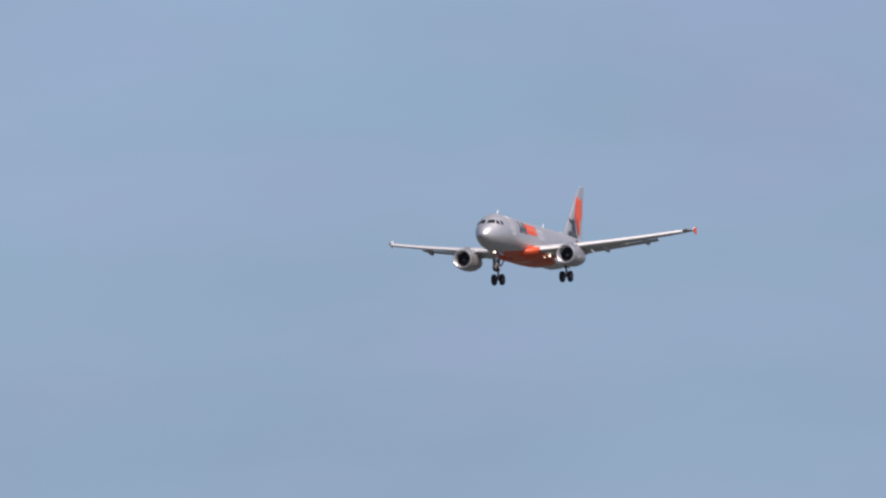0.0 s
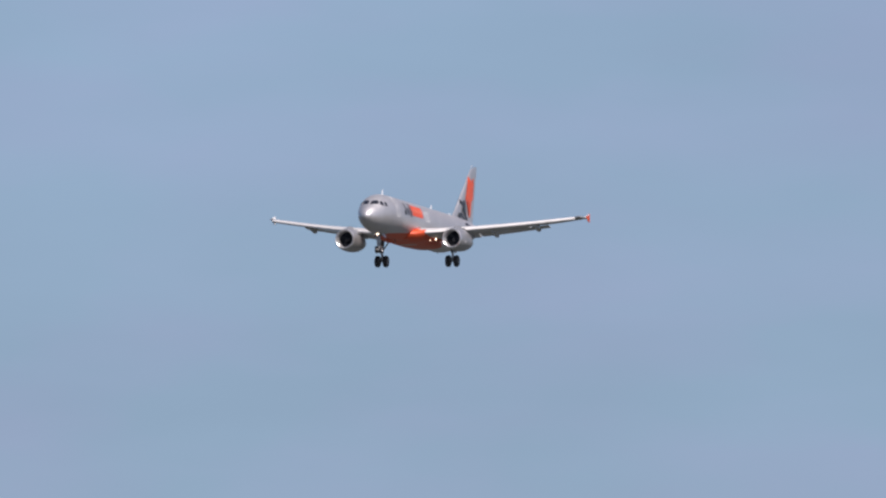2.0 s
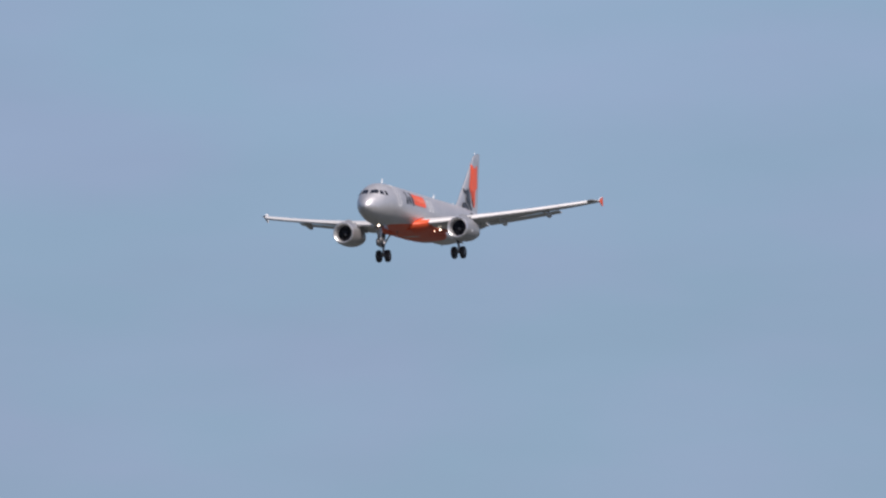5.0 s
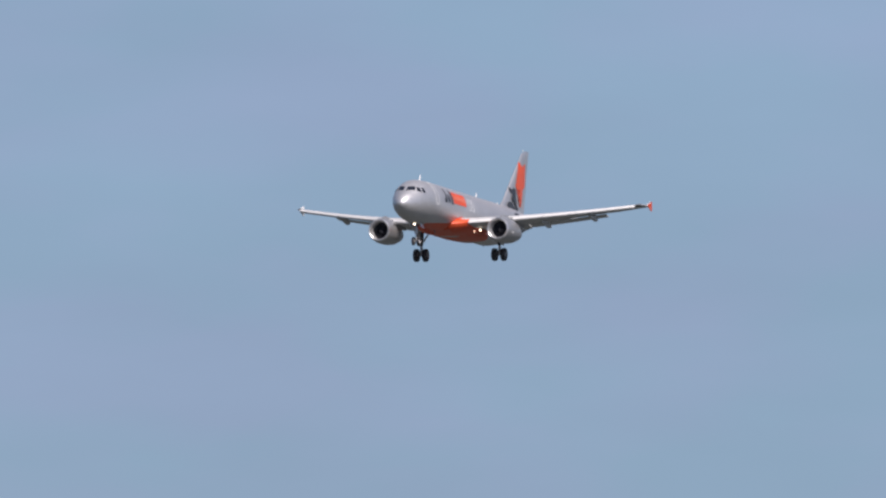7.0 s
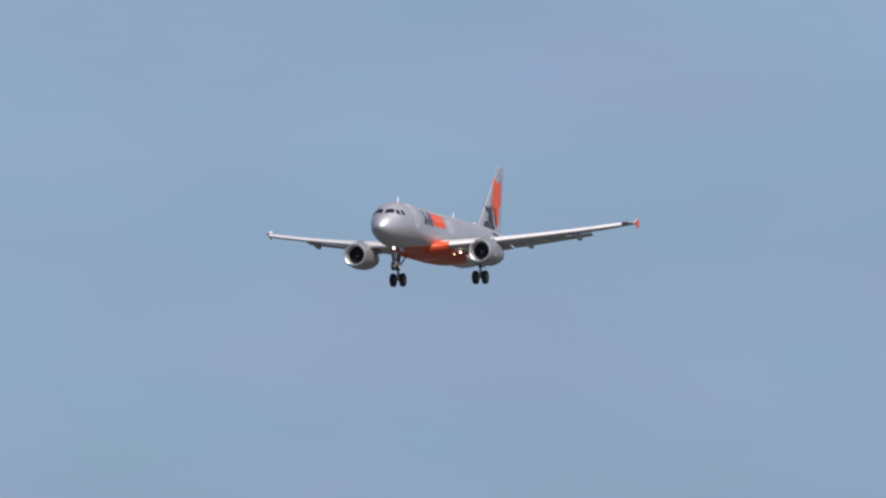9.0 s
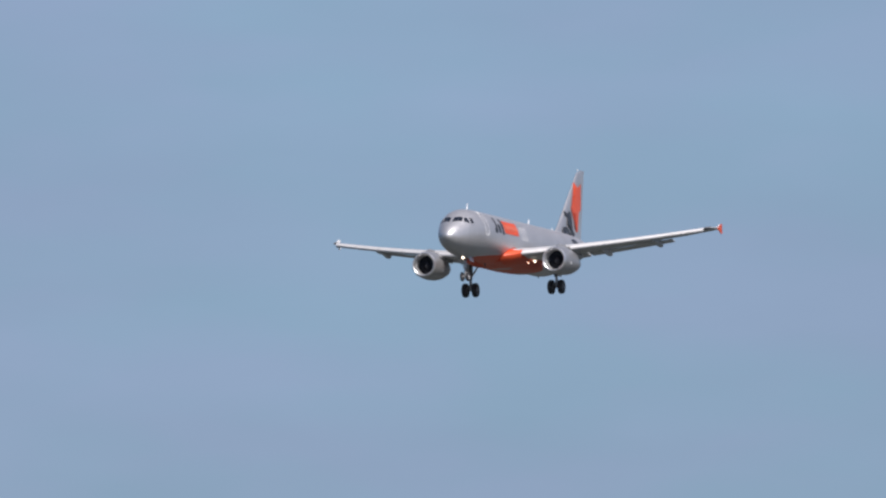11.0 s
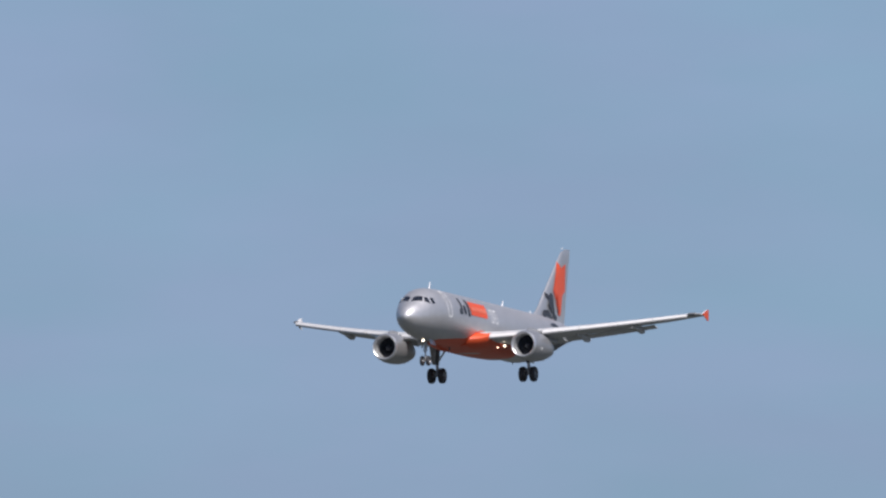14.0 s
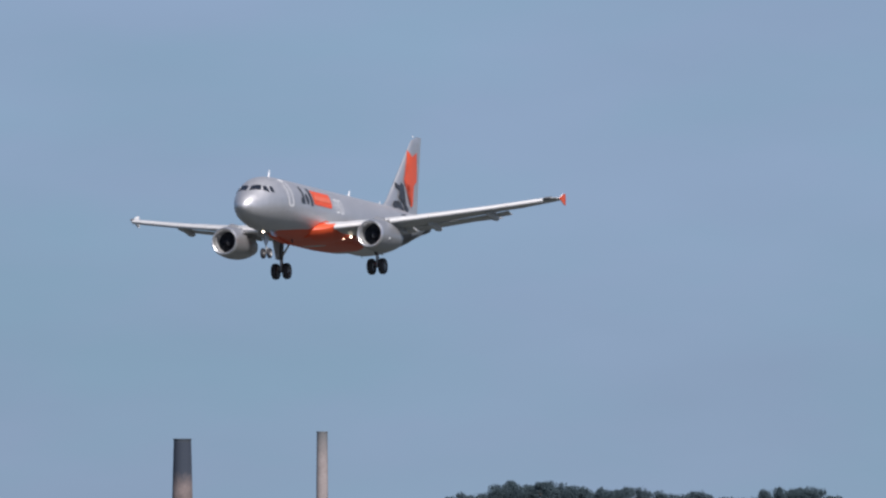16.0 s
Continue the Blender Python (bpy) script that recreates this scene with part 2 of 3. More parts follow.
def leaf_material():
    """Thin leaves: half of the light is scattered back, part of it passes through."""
    m = bpy.data.materials.new("hazed_foliage")
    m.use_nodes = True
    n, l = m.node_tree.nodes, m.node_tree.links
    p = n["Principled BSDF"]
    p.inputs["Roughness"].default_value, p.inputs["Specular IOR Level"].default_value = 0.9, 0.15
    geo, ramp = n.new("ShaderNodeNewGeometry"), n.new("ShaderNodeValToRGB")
    # greens leaning to blue: distance haze is put into the leaf colour
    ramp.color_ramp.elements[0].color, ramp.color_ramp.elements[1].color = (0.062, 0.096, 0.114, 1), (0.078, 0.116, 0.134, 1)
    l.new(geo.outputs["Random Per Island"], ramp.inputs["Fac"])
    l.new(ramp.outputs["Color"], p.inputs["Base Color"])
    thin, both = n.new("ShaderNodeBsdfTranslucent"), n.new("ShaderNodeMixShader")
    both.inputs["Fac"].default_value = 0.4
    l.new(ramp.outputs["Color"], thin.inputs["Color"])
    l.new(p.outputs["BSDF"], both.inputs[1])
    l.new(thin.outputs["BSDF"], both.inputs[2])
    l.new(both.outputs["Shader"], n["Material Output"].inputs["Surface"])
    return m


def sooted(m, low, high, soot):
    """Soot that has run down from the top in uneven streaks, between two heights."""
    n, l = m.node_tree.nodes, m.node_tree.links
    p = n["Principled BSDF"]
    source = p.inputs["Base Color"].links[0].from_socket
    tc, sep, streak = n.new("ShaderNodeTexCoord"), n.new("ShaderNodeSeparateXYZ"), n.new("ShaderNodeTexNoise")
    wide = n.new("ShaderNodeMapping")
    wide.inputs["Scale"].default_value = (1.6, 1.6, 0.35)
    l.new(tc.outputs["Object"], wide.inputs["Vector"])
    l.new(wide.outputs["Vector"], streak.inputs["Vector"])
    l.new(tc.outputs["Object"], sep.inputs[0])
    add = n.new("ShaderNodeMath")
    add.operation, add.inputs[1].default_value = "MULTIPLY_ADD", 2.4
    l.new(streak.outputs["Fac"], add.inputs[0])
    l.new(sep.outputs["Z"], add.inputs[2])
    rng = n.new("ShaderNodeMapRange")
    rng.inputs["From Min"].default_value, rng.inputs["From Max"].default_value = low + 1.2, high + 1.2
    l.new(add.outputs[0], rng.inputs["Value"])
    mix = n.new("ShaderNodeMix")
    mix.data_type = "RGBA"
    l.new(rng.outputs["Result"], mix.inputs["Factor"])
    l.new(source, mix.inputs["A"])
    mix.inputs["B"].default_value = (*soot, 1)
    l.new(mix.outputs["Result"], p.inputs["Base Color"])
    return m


# the blue in the brick's soot is painted distance haze
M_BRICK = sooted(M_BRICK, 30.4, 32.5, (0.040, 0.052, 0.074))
M_CONCRETE = sooted(M_CONCRETE, 34.0, 37.8, (0.15, 0.155, 0.16))
M_HAZED_LEAF = leaf_material()


# ---- mesh helpers ----
def part(name, bm, material, parent=None, label="", smooth=True, split=40):
    """Links a bmesh as one mesh object under a thing or a part."""
    bmesh.ops.recalc_face_normals(bm, faces=bm.faces)
    for f in bm.faces:
        f.smooth = smooth
    if smooth:
        for e in bm.edges:
            e.smooth = not (len(e.link_faces) == 2 and e.calc_face_angle(0) > radians(split))
    me = bpy.data.meshes.new(name)
    bm.to_mesh(me)
    bm.free()
    for one in (material if isinstance(material, (list, tuple)) else [material]):
        me.materials.append(one)
    ob = new(name, me)
    if parent:
        ob.parent = parent
    return tagged(ob, label)


def loft(rings, bm=None, closed=True, caps=True):
    """Skins rings of equally many points."""
    bm = bm or bmesh.new()
    vs = [[bm.verts.new(p) for p in r] for r in rings]
    k = len(vs[0])
    for a, b in zip(vs, vs[1:]):
        for i in range(k if closed else k - 1):
            j = (i + 1) % k
            bm.faces.new((a[i], a[j], b[j], b[i]))
    if caps and closed:
        bm.faces.new(vs[0])
        bm.faces.new(vs[-1][::-1])
    return bm


def tube(a, b, r0, r1=None, bm=None, k=14):
    """A round bar from a to b."""
    a, b = Vector(a), Vector(b)
    r1 = r0 if r1 is None else r1
    q = (b - a).to_track_quat("Z", "Y")
    ring = lambda c, r: [c + q @ Vector((r * math.cos(2 * math.pi * i / k), r * math.sin(2 * math.pi * i / k), 0)) for i in range(k)]
    bev = min(r0, r1) * 0.15
    d = (b - a).normalized() * bev
    return loft([ring(a, r0 - bev), ring(a + d, r0), ring(b - d, r1), ring(b, r1 - bev)], bm)


def lathe(profile, centre, axis="x", k=40, bm=None, caps=False):
    """Turns (along, radius) pairs about an axis through centre."""
    rings = []
    for s, r in profile:
        ring = []
        for i in range(k):
            a = 2 * math.pi * i / k
            u, v = r * math.cos(a), r * math.sin(a)
            ring.append(Vector(centre) + Vector({"x": (s, u, v), "y": (u, s, v), "z": (u, v, s)}[axis]))
        rings.append(ring)
    return loft(rings, bm, caps=caps)


def slab(corners, thick, bm=None, bevel=0.25):
    """A plate: a polygon of 3D corners thickened along its normal, with softened rims."""
    c = [Vector(p) for p in corners]
    nrm = (c[1] - c[0]).cross(c[2] - c[0]).normalized()
    mid = sum(c, Vector()) / len(c)
    ins = [p + (mid - p).normalized() * min(thick * bevel * 2, (mid - p).length * 0.2) for p in c]
    h = nrm * thick / 2
    return loft([[p - h for p in ins], [p - h * 0.4 for p in c], [p + h * 0.4 for p in c], [p + h for p in ins]], bm)


def smooth_curve(xs, ys):
    """A smooth line through the pairs, as a function."""
    xs, ys = np.array(xs, float), np.array(ys, float)
    d = np.diff(ys) / np.diff(xs)
    m = np.r_[d[0], [0 if a * b <= 0 else 2 * a * b / (a + b) for a, b in zip(d, d[1:])], d[-1]]

    def at(x):
        i = int(np.clip(np.searchsorted(xs, x) - 1, 0, len(xs) - 2))
        h = xs[i + 1] - xs[i]
        t = min(max((x - xs[i]) / h, 0), 1)
        return float((2 * t**3 - 3 * t**2 + 1) * ys[i] + (t**3 - 2 * t**2 + t) * h * m[i] + (3 * t**2 - 2 * t**3) * ys[i + 1] + (t**3 - t**2) * h * m[i + 1])
    return at


# ---- ground, far ridge ----
def ground_height(x, y):
    """Flat field round the camera, rising to a low wooded ridge far off."""
    far = max(0.0, min(1.0, (y - 4250) / 280))
    rise = far * far * (3 - 2 * far)
    shape = 19.5 + 3.5 * math.exp(-((x - 30) / 14) ** 2) + 2.2 * math.exp(-((x - 66) / 9) ** 2) + 1.0 * math.sin(x * 0.013)
    return rise * shape * max(0.0, 1 - max(0, abs(x) - 600) / 900)


def ground():
    bm = bmesh.new()
    xs = sorted({*np.linspace(-5200, -300, 18), *np.linspace(-300, 300, 76), *np.linspace(300, 5200, 18)})
    ys = sorted({*np.linspace(-5200, 4200, 20), *np.linspace(4200, 4700, 30), 4950, 5200})
    grid = [[bm.verts.new((x, y, ground_height(x, y))) for x in xs] for y in ys]
    for a, b in zip(grid, grid[1:]):
        for i in range(len(xs) - 1):
            bm.faces.new((a[i], a[i + 1], b[i + 1], b[i]))
    return tagged(part("ground", bm, M_GRASS), "flat dark scrub field rising to a low far ridge", "ground", kind="structure")


ground()


# ---- airliner ----
# Hull stations: metres behind the nose, half width, top, bottom.
ST_X = [0.48, 0.54, 0.66, 0.95, 1.41, 1.93, 2.45, 3.03, 3.65, 4.6, 6.2, 24, 27, 30, 33, 35.5, 37.2, 37.57]
half_width = smooth_curve(ST_X, [0.03, 0.23, 0.42, 0.68, 0.97, 1.21, 1.41, 1.57, 1.73, 1.88, 1.975, 1.975, 1.88, 1.58, 1.12, 0.64, 0.27, 0.14])
hull_top = smooth_curve(ST_X, [-0.48, -0.28, -0.09, 0.24, 0.60, 0.95, 1.36, 1.67, 1.88, 2.01, 2.07, 2.07, 2.07, 2.03, 1.92, 1.68, 1.38, 1.25])
hull_bottom = smooth_curve(ST_X, [-0.55, -0.72, -0.88, -1.14, -1.39, -1.58, -1.72, -1.82, -1.91, -2.00, -2.07, -2.07, -1.72, -1.02, -0.2, 0.46, 0.84, 0.95])


def hull_point(x, a, out=0.0):
    """The hull's skin at x (negative behind the nose) and a degrees from the top towards the left side."""
    w, t, b = half_width(-x), hull_top(-x), hull_bottom(-x)
    a = radians(a)
    return Vector((x, (w + out) * math.sin(a), (t + b) / 2 + ((t - b) / 2 + out) * math.cos(a)))


def on_hull(x, z, out=0.03):
    """The left skin of the hull at x and height z."""
    t, b = hull_top(-x), hull_bottom(-x)
    c = (z - (t + b) / 2) / ((t - b) / 2)
    return hull_point(x, math.degrees(math.acos(max(-1, min(1, c)))), out)


def painted(name, outline, project, material, parent, label="", step=0.22, back=0.03):
    """A thin painted panel: an outline in (x, z), cut fine, laid on a skin and given a little depth."""
    bm = bmesh.new()
    bm.faces.new([bm.verts.new((x, 0, z)) for x, z in outline])
    bmesh.ops.triangulate(bm, faces=bm.faces)
    lo = [min(p[i] for p in outline) for i in (0, 1)]
    hi = [max(p[i] for p in outline) for i in (0, 1)]
    for i, axis in ((0, (1, 0, 0)), (1, (0, 0, 1))):
        for s in np.arange(lo[i] + step, hi[i], step):
            bmesh.ops.bisect_plane(bm, geom=bm.verts[:] + bm.edges[:] + bm.faces[:], plane_co=Vector(axis) * s, plane_no=axis)
    for v in bm.verts:
        v.co = project(v.co.x, v.co.z)
    return part(name, bm, material, parent, label, split=80)


def round_outline(cx, cz, rx, rz, k=20, lean=0.0, power=2.0):
    out = []
    for i in range(k):
        a = 2 * math.pi * i / k
        u, v = math.cos(a), math.sin(a)
        u, v = math.copysign(abs(u) ** (2 / power), u), math.copysign(abs(v) ** (2 / power), v)
        out.append((cx + rx * u - lean * rz * v, cz + rz * v))
    return out


def hull_patch(name, corners, material, parent, out=0.025, n=8, label=""):
    """A pane on the hull between four corners (x, degrees from the top)."""
    rings = []
    for o in (-0.05, out):
        grid = []
        for i in range(n + 1):
            for j in range(n + 1):
                u, v = i / n, j / n
                x = (1 - u) * (1 - v) * corners[0][0] + u * (1 - v) * corners[1][0] + u * v * corners[2][0] + (1 - u) * v * corners[3][0]
                a = (1 - u) * (1 - v) * corners[0][1] + u * (1 - v) * corners[1][1] + u * v * corners[2][1] + (1 - u) * v * corners[3][1]
                grid.append(hull_point(x, a, o))
        rings.append(grid)
    bm = bmesh.new()
    low, top = [[bm.verts.new(p) for p in g] for g in rings]
    at = lambda i, j: i * (n + 1) + j
    for i in range(n):
        for j in range(n):
            bm.faces.new([top[at(*q)] for q in ((i, j), (i + 1, j), (i + 1, j + 1), (i, j + 1))])
    rim = [at(i, 0) for i in range(n)] + [at(n, j) for j in range(n)] + [at(n - i, n) for i in range(n)] + [at(0, n - j) for j in range(n)]
    for a, b in zip(rim, rim[1:] + rim[:1]):
        bm.faces.new((low[a], low[b], top[b], top[a]))
    return part(name, bm, material, parent, label)


def fuselage(plane):
    bm = bmesh.new()
    xs = [0.48, 0.50, 0.54, 0.60, 0.67, 0.78, *np.arange(0.92, 6.3, 0.2), *np.arange(6.5, 24, 1.0), *np.arange(24, 37.3, 0.5), 37.4, 37.57]
    loft([[hull_point(-x, 360 * i / 64) for i in range(64)] for x in xs], bm)
    body = part("fuselage", bm, M_HULL, plane, "silver painted fuselage with an orange belly")
    # cockpit glazing: three panes a side
    front = [(-1.57, 7), (-2.12, 41), (-2.46, 31), (-2.10, 5)]
    side = [(-2.24, 47), (-2.64, 62), (-2.71, 42), (-2.50, 36)]
    rear = [(-2.88, 64), (-3.19, 67), (-3.21, 51), (-2.92, 47)]
    for pane in (front, side, rear):
        for s in (1, -1):
            hull_patch("windscreen_pane", [(x, a * s) for x, a in pane], M_GLASS, body, label="dark cockpit window pane")
    # forward door and over-wing exits: white outlines
    def frame_of(name, outline, width, label):
        cx = sum(p[0] for p in outline) / len(outline)
        cz = sum(p[1] for p in outline) / len(outline)
        hx = max(abs(p[0] - cx) for p in outline)
        hz = max(abs(p[1] - cz) for p in outline)
        inner = [(cx + (x - cx) * (1 - width / hx), cz + (z - cz) * (1 - width / hz)) for x, z in outline]
        n = len(outline)
        bm = bmesh.new()
        for i in range(n):
            j = (i + 1) % n
            for s in range(4):
                u0, u1 = s / 4, (s + 1) / 4
                mixp = lambda p, q, u: (p[0] + (q[0] - p[0]) * u, p[1] + (q[1] - p[1]) * u)
                quad = [mixp(outline[i], outline[j], u0), mixp(outline[i], outline[j], u1), mixp(inner[i], inner[j], u1), mixp(inner[i], inner[j], u0)]
                bm.faces.new([bm.verts.new(on_hull(x, z, 0.025)) for x, z in quad])
        bmesh.ops.remove_doubles(bm, verts=bm.verts, dist=0.004)
        return part(name, bm, M_WHITE, body, label)
    frame_of("door_outline", round_outline(-5.36, 0.80, 0.40, 1.00, 24, power=6), 0.10, "white outline of the forward door")
    for x in (-14.45, -15.30):
        frame_of("exit_outline", round_outline(x, 0.64, 0.29, 0.52, 20, power=5), 0.075, "white outline of an over-wing exit")
    # airline name as plain shapes
    for outline in ([(-7.35, 0.22), (-8.02, 0.22), (-8.22, 1.50), (-7.86, 1.50), (-7.72, 0.62), (-7.38, 0.62)], round_outline(-8.62, 0.64, 0.30, 0.40, 20), [(-9.18, 0.18), (-9.62, 0.18), (-9.62, 0.98), (-9.76, 1.50), (-9.34, 1.50), (-9.24, 0.98)]):
        painted("name_shape", outline, on_hull, M_BLACK, body, "plain black shape of the airline name")
    painted("name_block", [(-9.85, 0.34), (-13.30, 0.34), (-13.62, 1.40), (-9.95, 1.40)], on_hull, M_ORANGE, body, "orange block of the airline name")
    for x in np.arange(-10.15, -13.0, -0.52):
        painted("name_bar", [(x, 0.70), (x - 0.36, 0.70), (x - 0.40, 1.02), (x - 0.02, 1.02)], lambda x, z: on_hull(x, z, 0.06), M_PALE, body)
    # black shapes over the rear quarter and the tail cone
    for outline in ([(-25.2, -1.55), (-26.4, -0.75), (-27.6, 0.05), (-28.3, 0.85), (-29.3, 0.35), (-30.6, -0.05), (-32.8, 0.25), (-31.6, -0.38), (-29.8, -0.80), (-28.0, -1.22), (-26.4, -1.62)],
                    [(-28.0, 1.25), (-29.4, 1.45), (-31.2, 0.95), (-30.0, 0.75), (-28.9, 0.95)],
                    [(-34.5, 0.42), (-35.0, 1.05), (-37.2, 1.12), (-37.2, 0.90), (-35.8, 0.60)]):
        painted("rear_hull_shape", outline, on_hull, M_BLACK, body, "black shape on the rear hull", step=0.3)
    # blades and domes on the back and belly
    def blade(x, z, h, c, down=1, material=M_WHITE):
        rings = []
        for s, f in ((0, 1.0), (0.7, 0.8), (1, 0.45)):
            lean = -0.35 * h * s
            rings.append([(x + lean + c * f * u, 0.035 * f * v, z + down * h * s) for u, v in ((0.5, 0), (0.2, 1), (-0.2, 0.9), (-0.5, 0), (-0.2, -0.9), (0.2, -1))])
        part("antenna", loft(rings), material, plane, "white blade antenna")
    blade(-5.72, 2.02, 0.58, 0.34)
    blade(-21.5, 2.02, 0.52, 0.36)
    blade(-27.6, 2.02, 0.26, 0.34)
    blade(-10.2, -2.02, 0.34, 0.34, -1, M_BLACK)
    blade(-23.9, -1.95, 0.26, 0.30, -1, M_BLACK)
    return body


def belly_fairing(plane):
    rings = []
    for x, w, b, t in ((-10.8, 1.1, -1.98, -1.5), (-11.8, 1.7, -2.06, -1.25), (-13.0, 2.02, -2.14, -1.0), (-14.5, 2.14, -2.22, -0.8), (-18, 2.14, -2.22, -0.8), (-20, 2.05, -2.16, -0.9), (-21.6, 1.9, -2.1, -1.1), (-22.8, 1.5, -1.9, -1.4)):
        ring = []
        for i in range(40):
            a = 2 * math.pi * i / 40
            u, v = math.cos(a), math.sin(a)
            ring.append((x, w * math.copysign(abs(u) ** 0.62, u), (t + b) / 2 + (t - b) / 2 * math.copysign(abs(v) ** 0.7, v)))
        rings.append(ring)
    return part("belly_fairing", loft(rings), M_HULL, plane, "orange bulged wing-root fairing")


# Wing plan: left side; y outwards.
TIP_Y = 16.88


def wing_le(y):
    return -11.55 - (y - 1.9) * math.tan(radians(28.3)) - 0.9 * max(0, y - 16.1) ** 2


def wing_te(y):
    return -18.55 - 0.06 * (y - 1.9) if y < 6.4 else -18.82 - (y - 6.4) * (21.75 - 18.82) / (TIP_Y - 6.4)


def wing_z(y):
    s = (y - 1.9) / 15.05
    return -1.12 + (y - 1.9) * math.tan(radians(6.4)) + 0.52 * s * s


def section(y, side, le, te, z, thick, twist, k=12, cut=(0.0, 1.0)):
    """A wing section: upper surface back to front, then the lower surface front to back."""
    chord = le - te
    pts = []
    for sgn in (1, -1):
        us = [0.5 - 0.5 * math.cos(math.pi * i / k) for i in range(k + 1)]
        us = us[::-1] if sgn > 0 else us[1:-1] if cut[1] == 1.0 else us[1:]
        for u in us:
            q = cut[0] + u * (cut[1] - cut[0])
            yt = 5 * thick * (0.2969 * math.sqrt(q) - 0.126 * q - 0.3516 * q * q + 0.2843 * q**3 - 0.1036 * q**4)
            camber = 0.016 * math.sin(math.pi * q)
            zz = (camber + sgn * yt * (0.78 if sgn > 0 else 0.9)) * chord
            dx = -q * chord
            pts.append((le + dx * math.cos(radians(twist)), y * side, z + zz + dx * math.sin(radians(twist))))
    return pts


def wing(side, plane):
    word = "left" if side > 0 else "right"
    rows = []
    ys = [1.2, 1.9, 3, 4.2, 5.3, 6.4, 8, 9.5, 11, 12.5, 14, 15.5, 16.4, TIP_Y]
    for y in ys:
        s = (y - 1.9) / 15
        rows.append(section(y, side, wing_le(y), wing_te(y) + 0.30 * (1 if y < 13 else 0), wing_z(y), 0.165 - 0.075 * s, 2.4 - 1.6 * s))
    main = part("wing", loft(rows), M_WING, plane, f"grey {word} wing with slats and flaps out")

    rows = []
    for y, le, th, z in ((1.2, -10.45, 0.215, -1.44), (1.7, -10.70, 0.21, -1.42), (2.1, -11.05, 0.195, -1.36), (2.45, -11.40, 0.175, -1.26), (2.69, wing_le(2.69) + 0.24, 0.150, wing_z(2.69) - 0.08)):
        rows.append(section(y, side, le, -18.4, z, th, 1.6))
    part("wing_root", loft(rows), M_HULL, main, "orange faired wing root")

    # slats: drooped, pushed forward and down
    def slat(y0, y1):
        rings = []
        for i in range(7):
            y = y0 + (y1 - y0) * i / 6
            c = wing_le(y) - wing_te(y)
            depth = 0.55 + 0.035 * c
            th = 0.13 + 0.022 * c
            x0, z0 = wing_le(y) + 0.26, wing_z(y) - 0.18
            prof = [(-depth, 0.45 * th - 0.01), (-0.6 * depth, 0.46 * th - 0.03), (-0.25 * depth, 0.30 * th - 0.03), (0, -0.08), (0.02, -0.16), (-0.06, -0.23 - 0.14 * th), (-0.18, -0.25 - 0.16 * th), (-0.2, -0.16), (-0.35 * depth, -0.02), (-0.7 * depth, 0.22 * th)]
            rings.append([(x0 + px, y * side, z0 + pz + 0.16) for px, pz in prof])
        part("slat", loft(rings), M_SLAT, main, "white drooped leading-edge slat", split=50)
    for a, b in ((2.72, 5.05), (6.35, 8.85), (8.90, 11.40), (11.45, 13.90), (13.95, 16.25)):
        slat(a, b)
    # dark end panel of the leading edge
    rings = []
    for y in (16.29, 16.38, 16.51, 16.63):
        x0, z0 = wing_le(y) + 0.07, wing_z(y)
        rings.append([(x0 + px, y * side, z0 + pz) for px, pz in ((-0.55, 0.15), (-0.2, 0.10), (0, 0.0), (-0.2, -0.09), (-0.55, -0.10), (-0.3, 0.0))])
    part("leading_edge_panel", loft(rings), M_PANEL, main, "dark leading-edge end panel")

    # flaps: run back and turned down
    def flap(y0, y1, turn):
        rings = []
        for i in range(9):
            y = y0 + (y1 - y0) * i / 8
            c = wing_le(y) - wing_te(y)
            fc = 0.72 + 0.11 * c
            rings.append(section(y, side, wing_te(y) + 0.50, wing_te(y) + 0.50 - fc, wing_z(y) - 0.13 - 0.010 * c, 0.13, turn))
        part("flap", loft(rings), M_FLAP, main, "grey flap turned down")
    flap(2.3, 6.3, 10)
    flap(6.45, 13.1, 9)

    # flap track fairings
    for y, long in ((7.85, 3.0), (12.05, 2.6)):
        x0, z0 = wing_te(y) + 1.9, wing_z(y) - 0.22
        rings = []
        for s, w, d in ((0, 0.03, 0.05), (0.12, 0.14, 0.16), (0.35, 0.2, 0.29), (0.62, 0.2, 0.36), (0.85, 0.13, 0.26), (1.0, 0.03, 0.08)):
            drop = -0.10 * long * max(0, s - 0.42) - 0.05 * s
            rings.append([(x0 - s * long, (y + w * math.cos(a)) * side, z0 + drop + d * math.sin(a)) for a in [2 * math.pi * i / 14 for i in range(14)]])
        part("flap_track_fairing", loft(rings), M_FLAP, main, "grey canoe-shaped flap track fairing")

    # wingtip fence: orange outside, silver inside
    zt = wing_z(TIP_Y)
    shape = [(-20.75, 0.02), (-21.20, 0.22), (-21.75, 0.42), (-22.05, 0.44), (-21.98, 0.10), (-21.94, -0.08), (-22.10, -0.40), (-21.85, -0.40), (-21.30, -0.18)]
    bm = bmesh.new()
    inner, outer = ([bm.verts.new((x, (TIP_Y + o) * side, zt + z)) for x, z in shape] for o in (0.0, 0.07))
    f = bm.faces.new(outer)
    f.material_index = 0
    g = bm.faces.new(inner)
    g.material_index = 1
    for i in range(len(shape)):
        j = (i + 1) % len(shape)
        bm.faces.new((inner[i], inner[j], outer[j], outer[i])).material_index = 1
    bmesh.ops.triangulate(bm, faces=[f, g])
    part("wingtip_fence", bm, [M_ORANGE, M_WHITE], main, "wingtip fence, orange outside and white inside", smooth=False)

